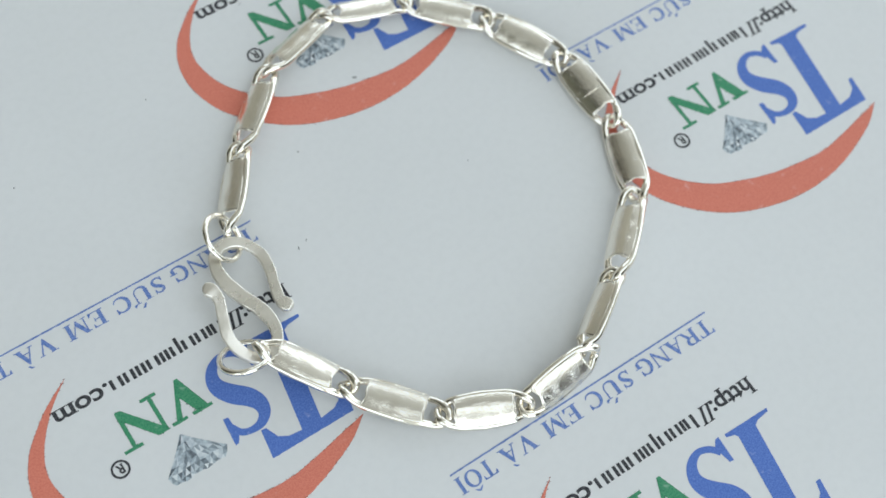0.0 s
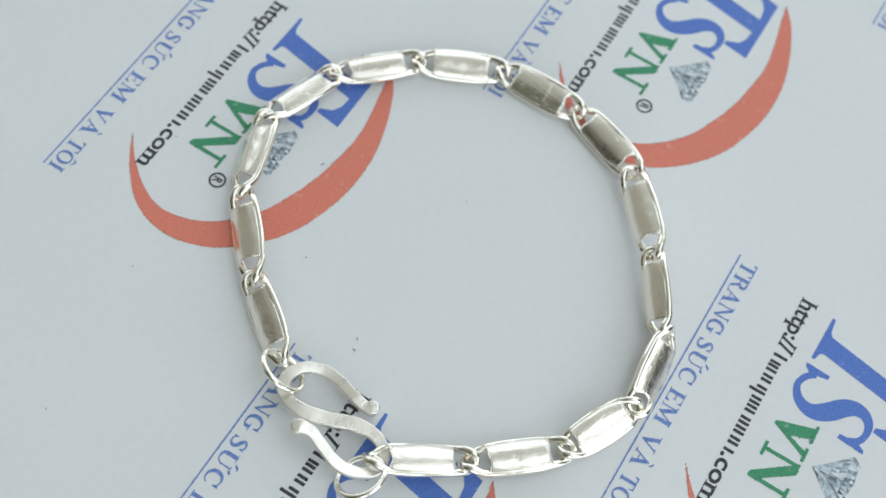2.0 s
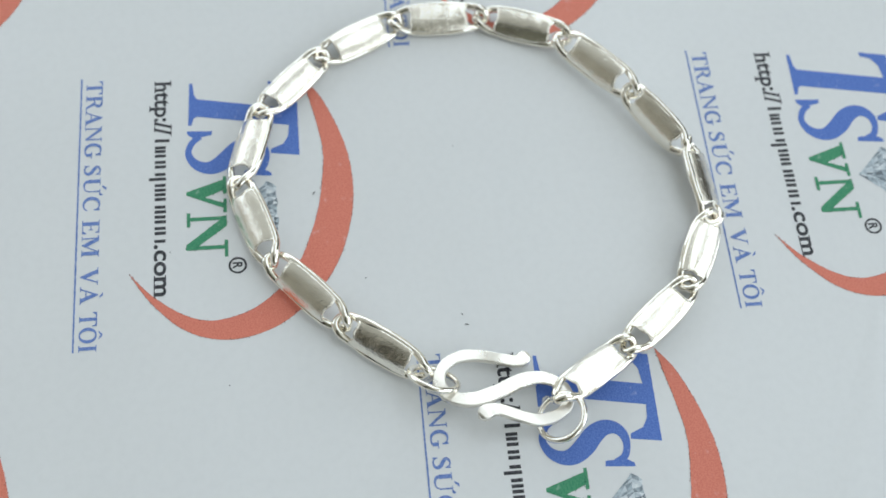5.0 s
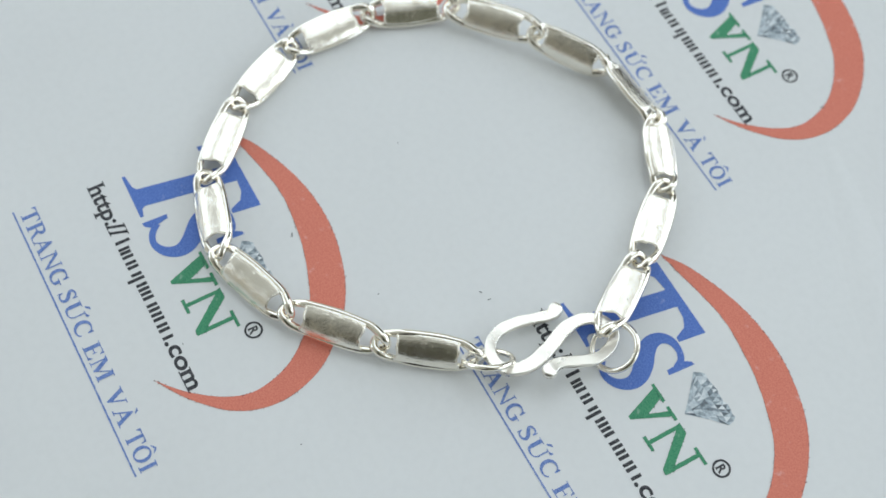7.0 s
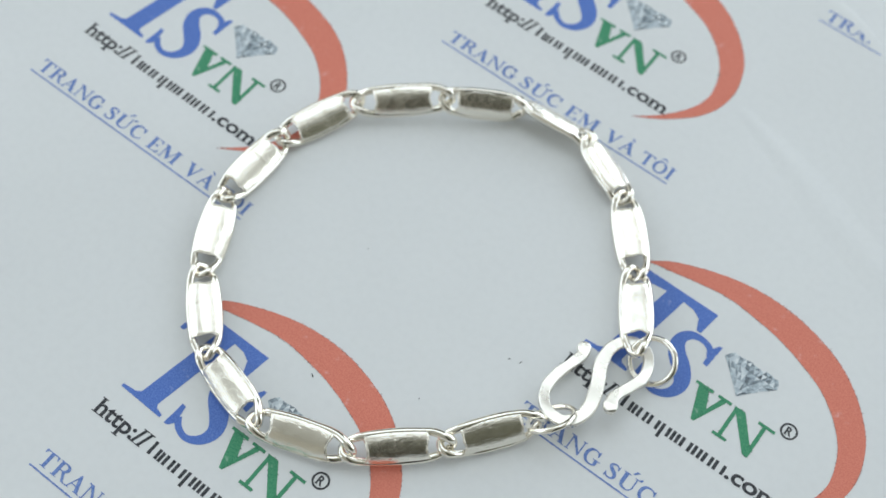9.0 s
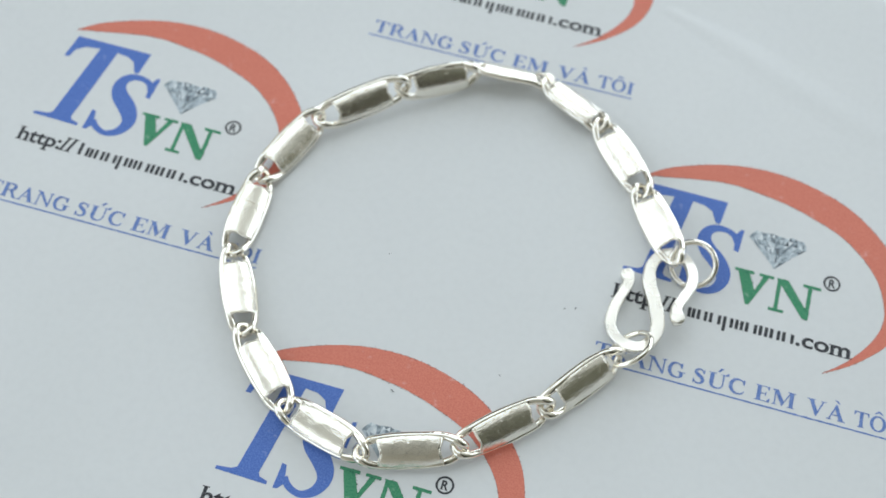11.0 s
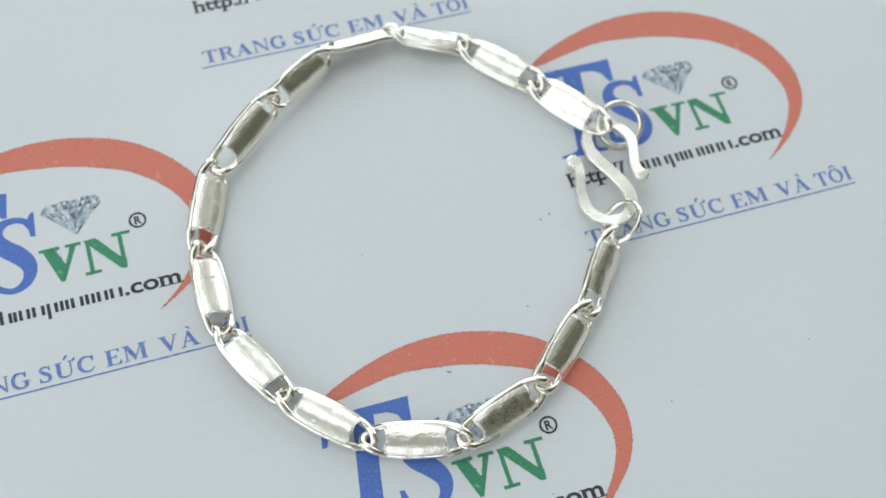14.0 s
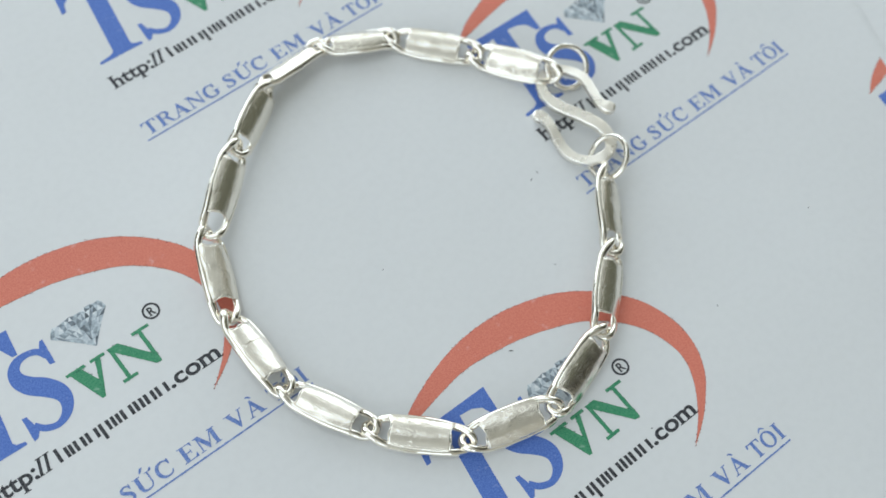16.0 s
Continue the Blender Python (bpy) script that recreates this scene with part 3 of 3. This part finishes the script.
def clipped(mesh, dx, dy):
    """The shape at its place, cut off along the curled rim."""
    bm = bmesh.new()
    bm.from_mesh(mesh)
    bmesh.ops.translate(bm, verts=bm.verts[:], vec=(dx * MM, dy * MM, 0))
    for a, b in zip(rim, rim[1:]):
        side = Vector(((b - a).y, -(b - a).x, 0)).normalized()
        if side.dot(Vector((22, -34, 0)) - a.to_3d()) > 0:
            side = -side
        bmesh.ops.bisect_plane(bm, geom=bm.verts[:] + bm.edges[:] + bm.faces[:], plane_co=a.to_3d() * MM, plane_no=side, clear_outer=True)
    bmesh.ops.translate(bm, verts=bm.verts[:], vec=(-dx * MM, -dy * MM, 0))
    return bm


shapes = []
SPECKS_ON = {"red_swoosh": (0.38, DARK_RED), "green_chevron": (0.22, DARK_GREEN), "green_zigzag": (0.22, DARK_GREEN)}
# each shape's place on the print, in millimetres
SHIFT = {"blue_wave": (-0.1, 0.25), "green_chevron": (-0.1, 0.22), "green_zigzag": (0.05, 0.27), "printed_gem": (0.1, 0.3), "round_mark": (0.43, 0.27),
         "word_line": (0.32, -0.4), "rule": (0.32, -0.4)}
for name, bm, mat in emblem_parts():
    dx, dy = SHIFT.get(name, (0.0, 0.0))
    bmesh.ops.translate(bm, verts=bm.verts[:], vec=(dx * MM, dy * MM, 0))
    me = bpy.data.meshes.new(name)
    bm.to_mesh(me)
    bm.free()
    me.materials.append(mat)
    shapes.append((name, me, mat))
    if name in SPECKS_ON:
        share, ink = SPECKS_ON[name]
        bm = bmesh.new()
        bm.from_mesh(me)
        specks = edge_specks(bm, len(shapes), share)
        bm.free()
        me = bpy.data.meshes.new("ink_specks")
        specks.to_mesh(me)
        specks.free()
        me.materials.append(ink)
        shapes.append(("ink_specks", me, ink))
LABELS = {"red_swoosh": "coral red crescent swoosh printed on the paper", "printed_gem": "small grey printed gem picture", "word_line": "pale blue printed capital words"}
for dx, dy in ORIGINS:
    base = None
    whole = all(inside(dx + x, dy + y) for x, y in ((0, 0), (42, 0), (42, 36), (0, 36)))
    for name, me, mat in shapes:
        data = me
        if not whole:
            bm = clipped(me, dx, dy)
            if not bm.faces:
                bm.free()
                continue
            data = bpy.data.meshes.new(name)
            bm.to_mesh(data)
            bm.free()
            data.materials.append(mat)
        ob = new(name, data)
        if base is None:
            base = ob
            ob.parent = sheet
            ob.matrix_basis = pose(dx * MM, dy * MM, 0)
        else:
            ob.parent = base
        if name in ("barred_text", "ink_specks"):
            ob["kind"] = "stuff"
        if name in LABELS:
            ob["label"] = LABELS[name]

# ---- the silver bracelet ----
bracelet = tagged(new("bracelet"), "silver chain bracelet of long plated links with an S hook", "bracelet")
bracelet.location = MIDDLE
# places where one link hangs in the next, in millimetres
JOINTS = [(53.3, -27.0, 2.6), (46.8, -17.2, 1.35), (38.4, -7.6, 1.1), (29.0, -3.0, 1.5), (17.75, -4.2, 2.4), (8.4, -10.3, 3.0), (-1.65, -18.95, 2.05), (-6.25, -30.7, 1.25),
          (-6.25, -43.2, 1.05), (-0.65, -54.1, 1.15), (8.1, -62.8, 1.2), (19.6, -66.2, 2.0), (31.5, -62.2, 2.3), (41.0, -53.5, 2.3), (48.2, -44.0, 2.6)]
# how far each link's outer side is lifted, in degrees, and where its middle lies: out from the line of its joints, and up
ROLLS = [18, 9, -17, -36, 57, 39, 27, 23, 14, -3, -19, -31, -36, -42]
MIDDLES = [(-0.15, 2.0), (0.15, 1.25), (0.05, 1.5), (0.35, 1.95), (-0.85, 2.65), (-0.6, 2.8), (0.2, 1.6), (0.05, 1.45), (0.1, 1.15), (0.2, 1.2), (0.25, 1.65), (0.3, 2.05), (0.15, 2.1), (0.25, 2.05)]
HALF_WIDTH, REACH = 1.98, 0.80


def link_line(half, seed):
    """The wire of one link: a long lens shape whose two ends are twisted opposite ways."""
    pts = []
    n = 44
    r = random.Random(seed)
    lean = r.uniform(-4, 4)
    for k in range(n):
        a = 2 * math.pi * k / n
        c, s = math.cos(a), math.sin(a)
        x = half * math.copysign(abs(c) ** 0.90, c)
        y = HALF_WIDTH * math.copysign(abs(s) ** 0.74, s)
        f = max(0.0, (abs(x) / half - 0.58) / 0.42)
        twist = math.radians((42 + lean) * f * f * (3 - 2 * f)) * (1 if x > 0 else -1)
        pts.append(Vector((x, y * math.cos(twist), y * math.sin(twist) + 0.06 * math.sin(3 * a + seed) + 0.03 * math.sin(7 * a + 2 * seed))))
    return pts


def link_wire(half, seed):
    bm = bmesh.new()
    r = random.Random(seed + 50)
    wob = [1.0 + 0.05 * math.sin(0.57 * k + seed) + 0.035 * math.sin(1.43 * k + 2 * seed) + r.uniform(-0.02, 0.02) for k in range(44)]
    sweep(bm, link_line(half, seed), lambda f: circle((0.52 + 0.04 * min(1.0, max(0.0, abs(math.cos(2 * math.pi * f)) ** 0.9 - 0.5) / 0.25)) * wob[int(f * 44)], 14, 1.0), closed=True)
    return bm


def link_plate(half, seed):
    """The bent sheet between the two side wires, with a raised middle and thin rolled ends."""
    bm = bmesh.new()
    r = random.Random(seed + 99)
    reach = [4.15 + r.uniform(-0.18, 0.18), 4.15 + r.uniform(-0.18, 0.18)]
    nx, ny = 22, 32
    dome, lean = 1.06 + r.uniform(-0.08, 0.08), r.uniform(-0.12, 0.12)
    bend = 2.2 + r.uniform(-0.2, 0.2)
    grids = []
    for lower in (False, True):
        rows = []
        for i in range(nx + 1):
            f = -1 + 2 * i / nx
            length = reach[0] if f < 0 else reach[1]
            row = []
            for j in range(ny + 1):
                u = -1 + 2 * j / ny
                x = f * (length - 0.30 * (1 - u * u) * abs(f) ** 6 + 0.1 * math.sin(u * 5 + seed) * abs(f) ** 6)
                s = max(0.0, 1 - (abs(x) / half) ** (2 / 0.9)) ** 0.5
                wide = HALF_WIDTH * s ** 0.74 + 0.10
                au = abs(u)
                # a bent face whose sides come down on the wires and leave them bare outside
                z = dome - (dome - 0.475) * au ** bend + lean * u * (1 - au)
                z += 0.045 * noise.noise(Vector((x * 0.6, u * 1.5, seed * 3.1))) + 0.012 * noise.noise(Vector((x * 2.1, u * 4.0, seed * 1.7)))
                row.append(bm.verts.new((x * MM, u * wide * MM, (max(z - 0.25, -0.40) if lower else z) * MM)))
            rows.append(row)
        grids.append(rows)
    top, low = grids
    for i in range(nx):
        for j in range(ny):
            bm.faces.new((top[i][j], top[i + 1][j], top[i + 1][j + 1], top[i][j + 1]))
            bm.faces.new((low[i][j], low[i][j + 1], low[i + 1][j + 1], low[i + 1][j]))
    for i in range(nx):
        bm.faces.new((top[i][0], low[i][0], low[i + 1][0], top[i + 1][0]))
        bm.faces.new((top[i][ny], top[i + 1][ny], low[i + 1][ny], low[i][ny]))
    for j in range(ny):
        bm.faces.new((top[0][j], top[0][j + 1], low[0][j + 1], low[0][j]))
        bm.faces.new((top[nx][j], low[nx][j], low[nx][j + 1], top[nx][j + 1]))
    # rolled lip along both open ends
    for i in (0, nx):
        edge = [v.co / MM + Vector((r.uniform(-0.015, 0.015), 0, -0.07)) for v in top[i][1:-1]]
        fat = [0.125 + 0.03 * math.sin(k * 0.5 + seed + i) + r.uniform(-0.01, 0.01) for k in range(len(edge))]
        sweep(bm, edge, lambda f: circle(fat[min(int(f * len(fat)), len(fat) - 1)], 8))
    return bm


for k, roll in enumerate(ROLLS):
    a, b = Vector(JOINTS[k]), Vector(JOINTS[k + 1])
    along = (b - a).normalized()
    outward = along.cross(Vector((0, 0, 1))).normalized()
    turn = Matrix.Rotation(math.radians(roll), 3, along)
    across = turn @ outward
    # outward side lifted by the roll
    if (across.z > 0) != (roll > 0) and roll:
        across = Matrix.Rotation(math.radians(-roll), 3, along) @ outward
    across = -across
    normal = along.cross(across)
    aside, high = MIDDLES[k]
    mid = (a + b) / 2 + outward * aside
    mid.z = high
    m = Matrix((along, across, normal)).transposed().to_4x4()
    m.translation = mid * MM - MIDDLE
    half = (b - a).length / 2 + REACH
    if k in (0, 13):
        # the end links reach a little further into the rings
        half += 0.2
    wire = part("chain_link", link_wire(half, k), SILVER, bracelet, smooth=True)
    wire.matrix_basis = m
    part("plate", link_plate(half, k), SATIN, wire, "brushed silver plate with a raised middle", smooth=True)
    if k in (7, 12):
        # a solder seam across the plate
        bm = bmesh.new()
        sweep(bm, [Vector((-1.2 + 0.1 * u, u * 2.2, 1.07 - 0.60 * (abs(u) * 2.2 / 1.92) ** 2.2)) for u in [-0.8 + 0.16 * i for i in range(11)]], circle(0.05, 6))
        part("seam", bm, SILVER, wire, "thin solder seam across the plate", smooth=True)

# S hook of flattened wire
HOOK = [(46.55, -29.75, 0.9), (47.4, -31.3, 1.0), (47.1, -33.4, 1.2), (46.4, -35.9, 1.1), (46.3, -38.4, 1.2), (47.3, -40.5, 1.5), (49.1, -41.6, 1.8), (51.0, -41.4, 1.9),
        (52.3, -39.8, 1.9), (52.5, -37.3, 1.8), (51.6, -34.3, 1.5), (50.3, -31.3, 1.3), (50.0, -28.6, 1.1), (50.9, -26.5, 0.9), (52.6, -25.6, 0.9), (54.3, -26.1, 1.0),
        (55.5, -27.8, 1.4), (55.9, -30.1, 1.9), (55.2, -32.6, 2.4), (54.5, -34.7, 2.85), (54.7, -36.2, 3.05), (55.5, -37.2, 3.0)]
line = [Vector((x + 0.3, y - 0.5, z + 0.2 + 0.06 * (x - 46))) - MIDDLE / MM for x, y, z in smooth_line(HOOK, 24)]
# even steps along the strap
HOOK_STEPS = 420
lengths = [0.0, *np.cumsum([(b - a).length for a, b in zip(line, line[1:])]).tolist()]
HOOK_LENGTH = lengths[-1]
even, k = [], 0
for i in range(HOOK_STEPS + 1):
    at = HOOK_LENGTH * i / HOOK_STEPS
    while k < len(line) - 2 and lengths[k + 1] < at:
        k += 1
    even.append(line[k].lerp(line[k + 1], min(1.0, (at - lengths[k]) / max(1e-6, lengths[k + 1] - lengths[k]))))
line = even


def strap(f):
    """A flat strap with soft corners, broad in the middle, slim along the curls, with a round knob at each tip."""
    f = min(1.0, f * (HOOK_STEPS + 1) / HOOK_STEPS)
    s = min(f, 1 - f) * HOOK_LENGTH
    w = 0.77 + 0.24 * math.exp(-((f - 0.49) / 0.14) ** 2) + 0.025 * math.sin(f * 47) + 0.02 * math.sin(f * 113)
    h = 0.47
    knob = 0.98
    if s < 2.2:
        k = max(0.0, (s - knob) / (2.2 - knob))
        k = k * k * (3 - 2 * k)
        w = knob * (1 - k) + w * k
        h = 0.54 * (1 - k) + 0.47 * k
    if s < knob:
        r = max(0.10, math.sqrt(max(0.0, 1 - (1 - s / knob) ** 2)))
        w, h = knob * r, 0.54 * min(1.0, 0.45 + 0.75 * r)
    top = [(1, 0.30), (1, 0.34), (0.96, 0.70), (0.88, 0.93), (0.80, 1), (0.76, 1), (0.3, 1.02), (-0.3, 1.02), (-0.76, 1), (-0.80, 1), (-0.88, 0.93), (-0.96, 0.70), (-1, 0.34), (-1, 0.30)]
    low = [(-1, -0.5), (-0.9, -0.9), (-0.7, -1), (-0.6, -1), (0.6, -1), (0.7, -1), (0.9, -0.9), (1, -0.5)]
    return [(w * x, h * y) for x, y in low + top]


bm = bmesh.new()
sweep(bm, line, strap)
bmesh.ops.recalc_face_normals(bm, faces=bm.faces[:])
part("s_hook", bm, HAMMERED, bracelet, "flat hammered silver S hook", smooth=True)


def jump_ring(centre, normal, radius, thick):
    bm = bmesh.new()
    n = Vector(normal).normalized()
    u = n.orthogonal().normalized()
    v = n.cross(u)
    c = Vector(centre) - MIDDLE / MM
    path = [c + (u * math.cos(2 * math.pi * k / 40) + v * math.sin(2 * math.pi * k / 40)) * radius for k in range(40)]
    sweep(bm, path, circle(thick, 10), closed=True, up=n)
    return part("jump_ring", bm, SILVER, bracelet, "round silver wire ring", smooth=True)


jump_ring((55.85, -27.3, 2.2), (-0.15, -0.53, 0.84), 3.12, 0.42)
jump_ring((49.9, -42.9, 3.0), (-0.67, 0.32, 0.67), 3.15, 0.42)

# ---- dust ----
SPECKS = [(40.1, -38.1, 0.26, 40), (41.6, -37.6, 0.30, 75), (14.5, -36.8, 0.13, 0), (69.3, -65.3, 0.15, 20), (47.8, -68.5, 0.15, 70), (34.0, -50.3, 0.17, 115), (20.8, -56.5, 0.42, 150), (28.5, -75.9, 0.15, 0), (37.7, 21.3, 0.40, 60)]
bm = bmesh.new()
for x, y, size, turn in SPECKS:
    made = bmesh.ops.create_icosphere(bm, subdivisions=1, radius=1.0)
    bmesh.ops.transform(bm, verts=made["verts"], matrix=pose(x * MM, y * MM, size * 0.2 * MM, 0, 0, turn) @ Matrix.Diagonal((size * MM, min(size * 0.45, 0.07) * MM, min(size * 0.3, 0.05) * MM, 1)))
tagged(mesh_object("dust_specks", bm, BLACK), "tiny dark dust specks lying on the paper", "dust", kind="stuff")
